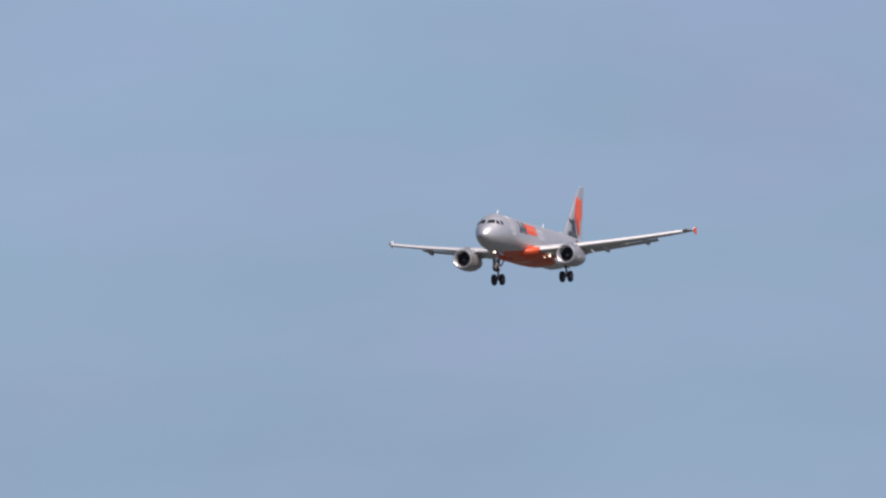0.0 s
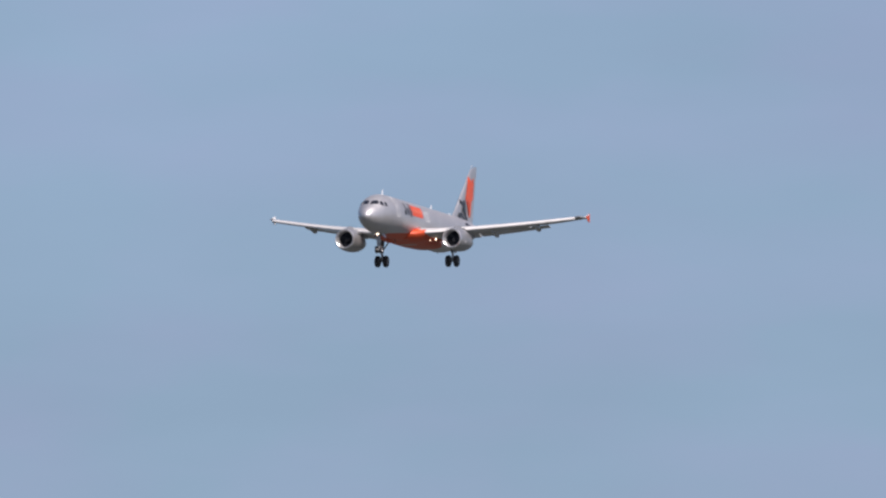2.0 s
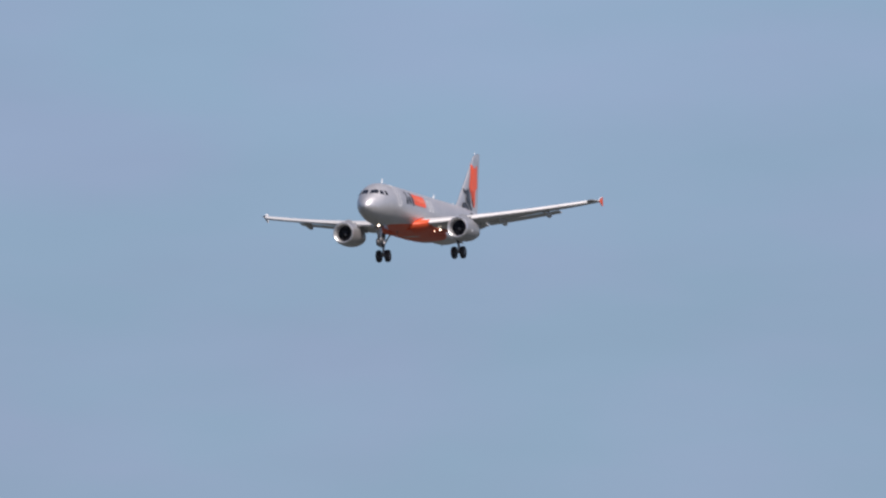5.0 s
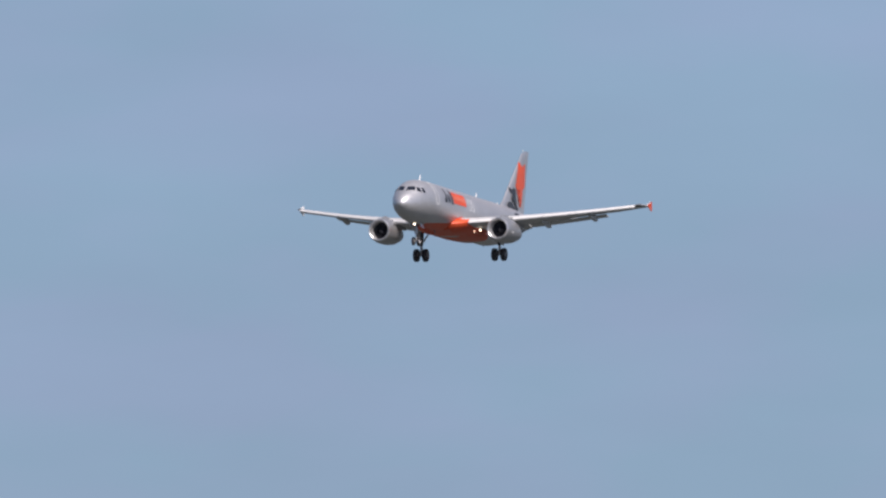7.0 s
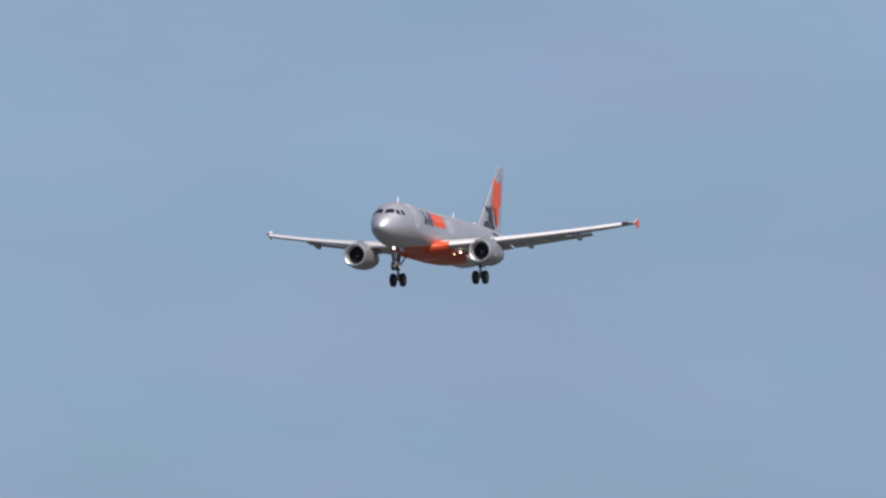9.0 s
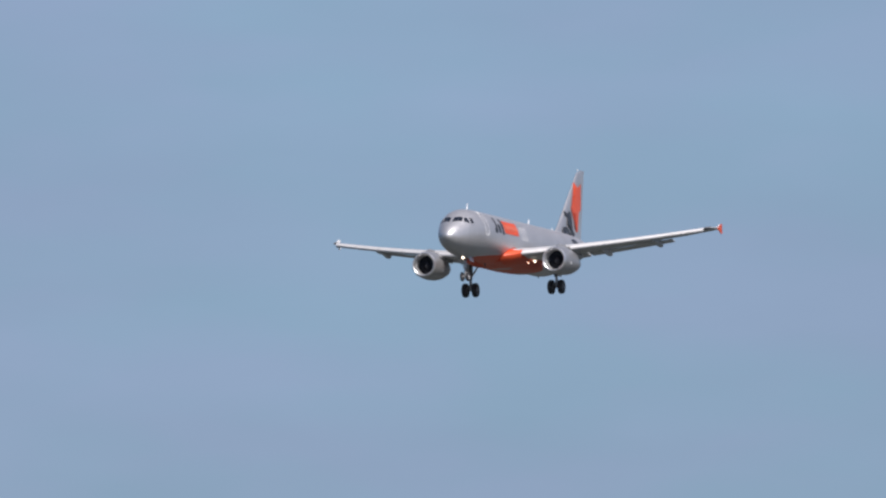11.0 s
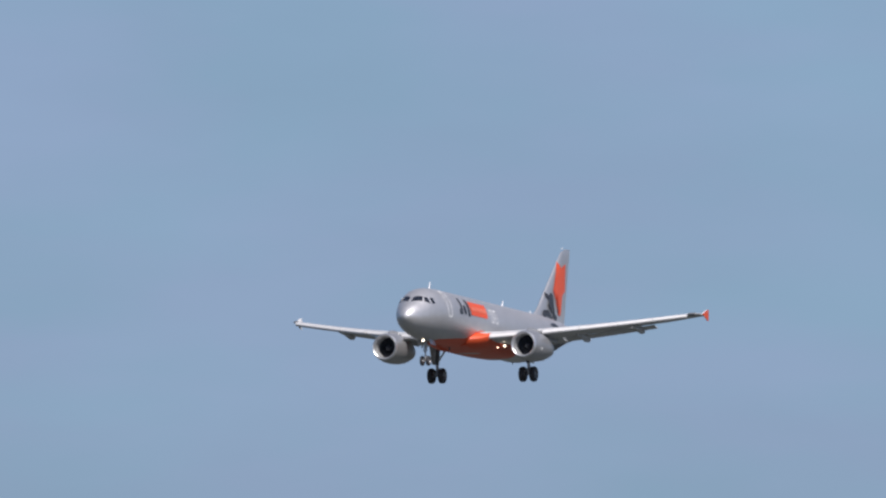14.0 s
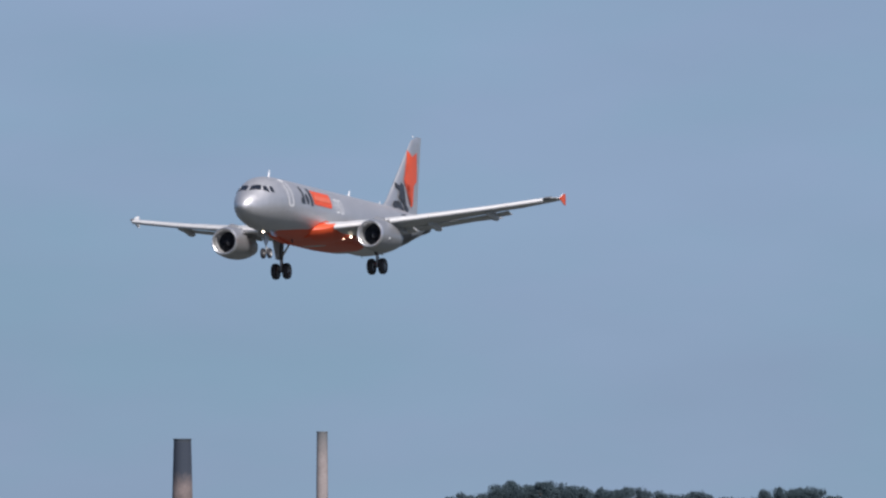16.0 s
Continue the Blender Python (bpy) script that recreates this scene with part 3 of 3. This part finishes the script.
    # landing lights under the wing root
    for (x, y, z), r, mt in (((-14.35, 2.42, -1.80), 0.036, M_LAMP_SMALL), ((-14.55, 2.94, -1.66), 0.075, M_LAMP)):
        if side > 0:
            part("landing_light", lathe([(0.10, 0.01), (0.09, r * 0.7), (0.03, r), (-0.05, r * 0.9), (-0.12, 0.02)], (x, y * side, z), caps=True, k=18), mt, main, "lit landing light")
    return main


def engine(side, plane):
    y, z, x0 = 5.75 * side, -1.86, -11.15
    c = (x0, y, z)
    nacelle = part("engine", lathe([(-0.16, 1.04), (-0.5, 1.115), (-1.1, 1.17), (-1.9, 1.18), (-2.8, 1.13), (-3.6, 1.02), (-4.3, 0.86), (-4.9, 0.69), (-5.05, 0.66), (-5.0, 0.62), (-4.3, 0.72), (-3.2, 0.8), (-2.4, 0.86)], c, k=56), M_COWL, plane, "silver engine nacelle")
    part("inlet_lip", lathe([(-0.17, 1.045), (-0.06, 0.995), (0.0, 0.94), (-0.02, 0.885), (-0.10, 0.835), (-0.22, 0.80)], c, k=56), M_LIP, nacelle, "polished metal inlet lip")
    part("inlet_duct", lathe([(-0.215, 0.802), (-0.5, 0.785), (-0.9, 0.80), (-1.32, 0.82)], c, k=56), M_DUCT, nacelle, "light grey inlet duct")
    # an opaque dark disc stands for the shade between and behind the blades
    part("fan_shade_disc", lathe([(-1.27, 0.815), (-1.3, 0.02)], c, k=56), M_FAN_SHADE, nacelle, "dark disc standing for the shade behind the fan blades")
    bm = bmesh.new()
    for i in range(22):
        a = 2 * math.pi * i / 22
        ring = []
        for r, tw, ch in ((0.24, 20, 0.10), (0.5, 40, 0.13), (0.79, 58, 0.15)):
            dx, dt = ch * math.cos(radians(tw)), ch * math.sin(radians(tw))
            pts = []
            for s, th in ((1, 0), (0, 0.012), (-1, 0), (0, -0.012)):
                ang = a + (s * dt + th) / r
                pts.append((x0 - 1.08 + s * dx, y + r * math.cos(ang), z + r * math.sin(ang)))
            ring.append(pts)
        loft(ring, bm)
    part("fan", bm, M_FAN, nacelle, "dark fan blades")
    part("spinner", lathe([(-0.62, 0.01), (-0.68, 0.07), (-0.82, 0.16), (-1.02, 0.245), (-1.18, 0.26)], c, k=24), M_FAN, nacelle, "dark pointed fan spinner")
    part("exhaust_cone", lathe([(-4.2, 0.5), (-4.8, 0.38), (-5.4, 0.18), (-5.75, 0.03)], c, k=24), M_HOT, nacelle, "bare metal exhaust cone")
    # strake on the inboard shoulder
    part("strake", slab([(x0 - 1.0, y - side * 0.98, z + 0.62), (x0 - 2.3, y - side * 0.98, z + 0.60), (x0 - 2.3, y - side * 1.26, z + 0.82), (x0 - 1.7, y - side * 1.20, z + 0.78)], 0.05), M_COWL, nacelle)
    # small white disc paints a sun glint onto the outboard flank
    bm = lathe([(0.0, 0.01), (0.0, 0.10), (0.02, 0.11), (0.03, 0.09), (0.03, 0.01)], (0, 0, 0), "y", 16)
    bmesh.ops.transform(bm, matrix=pose(x0 - 1.15, y + side * 1.135, z - 0.30, rx=-side * 15), verts=bm.verts)
    part("glint_disc", bm, M_WHITE, nacelle, "small white disc painted as a sun glint")
    # pylon
    rings = []
    for x, w, lo, hi in ((-12.0, 0.06, -0.95, -0.62), (-12.6, 0.16, -1.0, -0.45), (-13.6, 0.21, -1.1, -0.45), (-15.2, 0.22, -1.25, -0.7), (-17.0, 0.16, -1.25, -0.8), (-18.6, 0.04, -1.2, -0.95)):
        rings.append([(x, y + w * u, (lo + hi) / 2 + (hi - lo) / 2 * v) for u, v in ((1, -0.8), (1, 0.8), (0.6, 1), (-0.6, 1), (-1, 0.8), (-1, -0.8), (-0.6, -1), (0.6, -1))])
    part("pylon", loft(rings), M_COWL, nacelle, "silver engine pylon")
    return nacelle


def fin_edge(z):
    """Leading edge, trailing edge and thickness of the fin at height z."""
    le = -27.6 - 1.5 * (z - 1.6) if z < 2.6 else -29.1 - (z - 2.6) * (34.10 - 29.1) / (7.45 - 2.6)
    te = -35.0 - (z - 1.6) * (36.05 - 35.0) / (7.75 - 1.6)
    if z > 7.45:
        le -= (z - 7.45) * 2.2
    return le, te


def fin_y(x, z, out=0.03):
    le, te = fin_edge(z)
    q = min(max((le - x) / (le - te), 0.001), 0.999)
    th = 0.10
    return 5 * th * (0.2969 * math.sqrt(q) - 0.126 * q - 0.3516 * q * q + 0.2843 * q**3 - 0.1036 * q**4) * (le - te) * (1 if z > 2.6 else 0.75) + out


def tail(plane):
    zs = [1.55, 2.0, 2.6, 3.5, 4.5, 5.5, 6.5, 7.2, 7.45, 7.6, 7.72, 7.78]
    def skin(a, b):
        rings = []
        for z in zs:
            le, te = fin_edge(z)
            us = [a + (b - a) * (0.5 - 0.5 * math.cos(math.pi * i / 14)) for i in range(15)]
            squeeze = 1.0 if z < 7.6 else 0.6
            rings.append([(le + (te - le) * u, s * max(0.012, fin_y(le + (te - le) * u, z, 0) * squeeze), z) for s, seq in ((1, us), (-1, us[::-1])) for u in seq])
        return loft(rings)
    fin = part("tail_fin", skin(0.0, 0.685), M_SILVER, plane, "silver tail fin with an orange star")
    part("rudder", skin(0.695, 1.0), M_SILVER, fin, "silver rudder")
    lay = lambda x, z: Vector((x, fin_y(x, z, 0.05), z))
    painted("star", [(-33.12, 6.62), (-33.78, 6.16), (-34.85, 6.60), (-34.60, 5.50), (-34.85, 4.42), (-34.12, 4.06), (-33.78, 2.42), (-33.42, 2.42), (-33.42, 3.98), (-31.90, 4.22), (-33.28, 5.35)], lay, M_ORANGE, fin, "orange painted star", step=0.3)
    painted("tail_shape", [(-30.50, 4.03), (-30.98, 3.78), (-31.36, 4.06), (-31.82, 3.86), (-31.48, 3.40), (-31.88, 3.00), (-32.40, 2.52), (-32.98, 2.22), (-32.78, 1.90), (-32.27, 1.93), (-31.76, 2.52), (-31.28, 2.90), (-30.78, 2.94), (-30.96, 3.40), (-30.36, 3.62)], lay, M_BLACK, fin, "black painted shape", step=0.3)
    painted("tail_shape", [(-29.60, 2.22), (-29.90, 2.56), (-30.56, 2.63), (-31.32, 2.47), (-31.84, 2.12), (-31.78, 1.86), (-31.12, 2.09), (-30.55, 2.14), (-30.02, 1.93)], lay, M_BLACK, fin, "black painted shape", step=0.3)
    part("fin_tip_light", lathe([(0.06, 0.01), (0.04, 0.05), (-0.06, 0.05), (-0.1, 0.01)], (-34.45, 0, 7.76), caps=True, k=12), M_WHITE, fin, "white tip light")
    for side in (1, -1):
        rings = []
        for y in (0.5, 1.2, 3, 5, 5.9, 6.2):
            s = y / 6.2
            rings.append(section(y, side, -31.9 - 3.55 * s - (0.35 if y > 6 else 0), -35.6 - 1.35 * s, 0.95 + 0.62 * s, 0.10, -1.5))
        part("tailplane", loft(rings), M_WING, plane, "grey horizontal tailplane")


def wheel(name, centre, r, w, parent):
    tyre_profile = [(-0.5 * w, 0.62 * r), (-0.5 * w, 0.80 * r), (-0.43 * w, 0.92 * r), (-0.28 * w, 0.985 * r), (-0.10 * w, r), (-0.08 * w, 0.985 * r), (-0.05 * w, 0.985 * r), (-0.03 * w, r), (0.03 * w, r), (0.05 * w, 0.985 * r), (0.08 * w, 0.985 * r), (0.10 * w, r), (0.28 * w, 0.985 * r), (0.43 * w, 0.92 * r), (0.5 * w, 0.80 * r), (0.5 * w, 0.62 * r), (0.46 * w, 0.56 * r), (-0.46 * w, 0.56 * r), (-0.5 * w, 0.62 * r)]
    hub = part(name, lathe([(-0.40 * w, 0.02), (-0.44 * w, 0.16 * r), (-0.22 * w, 0.22 * r), (-0.20 * w, 0.46 * r), (-0.44 * w, 0.54 * r), (-0.44 * w, 0.60 * r), (0.44 * w, 0.60 * r), (0.44 * w, 0.54 * r), (0.20 * w, 0.46 * r), (0.22 * w, 0.22 * r), (0.44 * w, 0.16 * r), (0.40 * w, 0.02)], centre, "y", 28, caps=True), M_RIM, parent, "grey wheel rim")
    part("tyre", lathe(tyre_profile, centre, "y", 36), M_TYRE, hub, "black rubber tyre")


def main_gear(side, plane):
    x, y = -17.5, 3.80 * side
    top = (-17.15, 3.58 * side, -1.2)
    leg = part("main_gear", tube(top, (x - 0.0, y, -2.75), 0.17, 0.16), M_DARKSTEEL, plane, "dark grey main landing gear leg")
    part("piston", tube((x, y, -2.7), (x, y, -3.66), 0.105), M_STEEL, leg, "bright steel piston")
    part("axle", tube((x, y - 0.5, -3.61), (x, y + 0.5, -3.61), 0.09), M_DARKSTEEL, leg)
    part("side_brace", tube((x + 0.05, y - side * 0.05, -2.6), (-17.3, 2.95 * side, -1.5), 0.075), M_STEEL, leg, "steel side brace")
    part("drag_link", tube((x - 0.12, y, -2.55), (x - 0.32, y, -3.05), 0.05), M_DARKSTEEL, leg)
    part("torque_link", tube((x - 0.32, y, -3.05), (x - 0.1, y, -3.45), 0.05), M_DARKSTEEL, leg)
    part("leg_door", slab([(x + 0.85, y + side * 0.34, -1.30), (x - 0.75, y + side * 0.34, -1.30), (x - 0.50, y + side * 0.26, -2.75), (x + 0.40, y + side * 0.26, -2.75)], 0.06), M_WING, leg, "grey leg door")
    for s in (-1, 1):
        wheel("wheel", (x, y + s * 0.44, -3.61), 0.60, 0.42, leg)


def nose_gear(plane):
    x = -5.15
    leg = part("nose_gear", tube((-4.85, 0, -1.7), (x + 0.03, 0, -2.95), 0.10, 0.095), M_STEEL, plane, "bright steel nose landing gear leg")
    part("piston", tube((x + 0.03, 0, -2.9), (x, 0, -3.6), 0.06), M_STEEL, leg)
    part("axle", tube((x, -0.28, -3.58), (x, 0.28, -3.58), 0.05), M_STEEL, leg)
    part("drag_strut", tube((-4.98, 0, -2.55), (-6.1, 0, -1.85), 0.055), M_STEEL, leg)
    part("torque_link", tube((x - 0.22, 0, -3.15), (x - 0.02, 0, -3.45), 0.035), M_STEEL, leg)
    part("steering_collar", lathe([(0.12, 0.11), (0.12, 0.16), (-0.12, 0.16), (-0.12, 0.11)], (x + 0.05, 0, -2.72), "z", 18), M_STEEL, leg)
    for s in (-1, 1):
        wheel("wheel", (x, s * 0.25, -3.58), 0.385, 0.22, leg)
        part("nose_door", slab([(-4.75, s * 0.42, -1.78), (-5.95, s * 0.42, -1.82), (-5.85, s * 0.55, -2.36), (-4.85, s * 0.55, -2.32)], 0.04), M_SILVER, leg, "open silver nose gear door")
    part("gear_lamp_housing", lathe([(-0.10, 0.03), (-0.08, 0.10), (0.03, 0.14), (0.05, 0.10)], (-4.62, 0, -2.04), k=20), M_DARKSTEEL, leg)
    part("taxi_light", lathe([(0.02, 0.095), (0.05, 0.075), (0.07, 0.01)], (-4.62, 0, -2.04), k=20), M_LAMP, leg, "lit taxi light")
    for s in (-1, 1):
        part("turnoff_light", lathe([(-0.06, 0.05), (0.0, 0.09), (0.04, 0.08), (0.06, 0.01)], (-4.9, s * 0.2, -2.52), k=16), M_STEEL, leg, "small steel turn-off light")


def airliner():
    plane = tagged(new("airliner"), "silver and orange twin-engine airliner landing with wheels down", "airplane")
    fuselage(plane)
    belly_fairing(plane)
    for side in (1, -1):
        wing(side, plane)
        engine(side, plane)
        main_gear(side, plane)
    tail(plane)
    nose_gear(plane)
    return plane


plane = airliner()


# ---- chimneys ----
def stack(name, x, y, top, w0, w1, material, soot, label):
    """A tall round chimney with a collar; the blackened head is a part of its own."""
    z0 = ground_height(x, y) - 0.3
    head = 0.5
    def prof(a, b):
        out = []
        for i in range(9):
            z = a + (b - a) * i / 8
            s = (z - z0) / (top - z0)
            out.append((z, (w0 + (w1 - w0) * s) / 2 * (1 + 0.006 * math.sin(z * 5.1))))
        return out
    shaft = part(name, lathe(prof(z0, top - head), (x, y, 0), "z", 32, caps=True), material)
    tagged(shaft, label, "chimney")
    p = prof(top - head, top - 0.18)
    r = w1 / 2
    part("chimney_head", lathe(p + [(top - 0.18, r * 1.05), (top, r * 1.05), (top, r * 0.75), (top - 1.2, r * 0.7)], (x, y, 0), "z", 32), M_SOOT_HAZE if soot else M_CONCRETE, shaft, "sooty chimney rim blued for haze" if soot else "weathered chimney rim")
    return shaft


stack("chimney", -18.53, 4550, 37.10, 3.3, 2.42, M_BRICK, True, "tall brick chimney with a sooty top blued for haze")
stack("chimney", 0.87, 4550, 38.10, 1.78, 1.50, M_CONCRETE, False, "slender pinkish weathered concrete chimney")


# ---- trees on the ridge ----
def tree(x, y, top, spread, seed):
    rnd = random.Random(seed)
    z0 = ground_height(x, y) - 0.2
    h = top - z0
    thing = tagged(new("tree"), "broad-leaved green tree on the ridge, blued for haze", "tree", "trees on the ridge")
    thing.location = (x, y, z0)
    bm = bmesh.new()
    rings, lean = [], rnd.uniform(-0.05, 0.05)
    for i in range(8):
        s = i / 7
        r = 0.28 * (1 - s) ** 0.8 + 0.04
        rings.append([(lean * h * s + r * math.cos(a), r * math.sin(a), h * 0.72 * s) for a in [2 * math.pi * k / 9 for k in range(9)]])
    loft(rings, bm)
    tips = []
    for i in range(11):
        a, s = rnd.uniform(0, 6.28), rnd.uniform(0.28, 0.7)
        base = Vector((lean * h * s, 0, h * s))
        out = Vector((math.cos(a), math.sin(a), 0)) * spread * rnd.uniform(0.35, 0.85)
        tip = base + out + Vector((0, 0, rnd.uniform(0.1, 0.28) * h))
        tip.z = min(tip.z, h * 0.93)
        tube(base, tip, 0.10, 0.03, bm, 7)
        tips.append(tip)
    tips.append(Vector((lean * h, 0, h * 0.9)))
    part("trunk", bm, M_BARK, thing, "brown trunk and limbs")
    verts, faces = [], []
    for tip in tips:
        for _ in range(5):
            c = tip + Vector((rnd.gauss(0, 0.28) * spread, rnd.gauss(0, 0.28) * spread, rnd.gauss(0, 0.07) * h))
            rad = rnd.uniform(0.35, 0.85)
            c.z = min(c.z, h - rad * 0.8)
            for _ in range(int(120 * rad)):
                d = Vector((rnd.gauss(0, 1), rnd.gauss(0, 1), rnd.gauss(0, 0.8))).normalized() * rad * rnd.uniform(0.55, 1.05)
                p = c + d
                u = Vector((rnd.gauss(0, 1), rnd.gauss(0, 1), rnd.gauss(0, 1))).normalized()
                v = u.orthogonal().normalized()
                ln, wd = rnd.uniform(0.10, 0.19), rnd.uniform(0.05, 0.09)
                k = len(verts)
                verts += [p - u * ln, p + v * wd, p + u * ln, p - v * wd]
                faces.append((k, k + 1, k + 2, k + 3))
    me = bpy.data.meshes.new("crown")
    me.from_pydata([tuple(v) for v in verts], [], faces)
    me.materials.append(M_HAZED_LEAF)
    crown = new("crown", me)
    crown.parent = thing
    tagged(crown, "uneven green leaf crown, blued for haze")


crest = smooth_curve([18.9, 20.1, 21.3, 23.5, 25.6, 27.1, 28.7, 30.0, 31.1, 32.1, 34.4, 36.4, 37.7, 39.1, 41.1, 42.8, 44.8, 46.4, 48.1, 50.1, 53.1, 55.1, 60.1, 62.1, 63.1, 64.8, 66.4, 67.8, 69.8, 70.5, 71.9],
                     [29.0, 29.55, 29.16, 29.63, 30.65, 31.2, 30.96, 30.49, 30.96, 31.2, 30.96, 30.57, 30.1, 30.26, 29.86, 30.26, 30.34, 29.71, 29.79, 29.24, 29.71, 29.16, 28.77, 29.24, 30.1, 30.34, 30.02, 30.34, 30.18, 29.55, 29.08])
pick = random.Random(7)
PLACES = [13.5, 16.0, 18.6, 20.1, 21.6, 23.4, 24.6, 25.7, 27.1, 28.3, 29.3, 30.3, 31.3, 32.4, 33.9, 35.4, 36.6, 37.8, 39.2, 40.6, 42.0, 43.2, 44.6, 46.0, 47.6, 49.2, 51.0, 52.8, 54.4, 56.5, 58.8, 61.2, 63.0, 64.4, 65.8, 67.2, 68.5, 69.8, 71.6, 74.8, 78.0, 81.5]
for i, x in enumerate(PLACES):
    tree(x, 4548 + (i % 3) * 3.0, crest(x) if 18 < x < 72.5 else 28.2, pick.uniform(0.85, 1.3), 40 + i)


def motions():
    walk(plane, FLIGHT_ROWS)


motions()
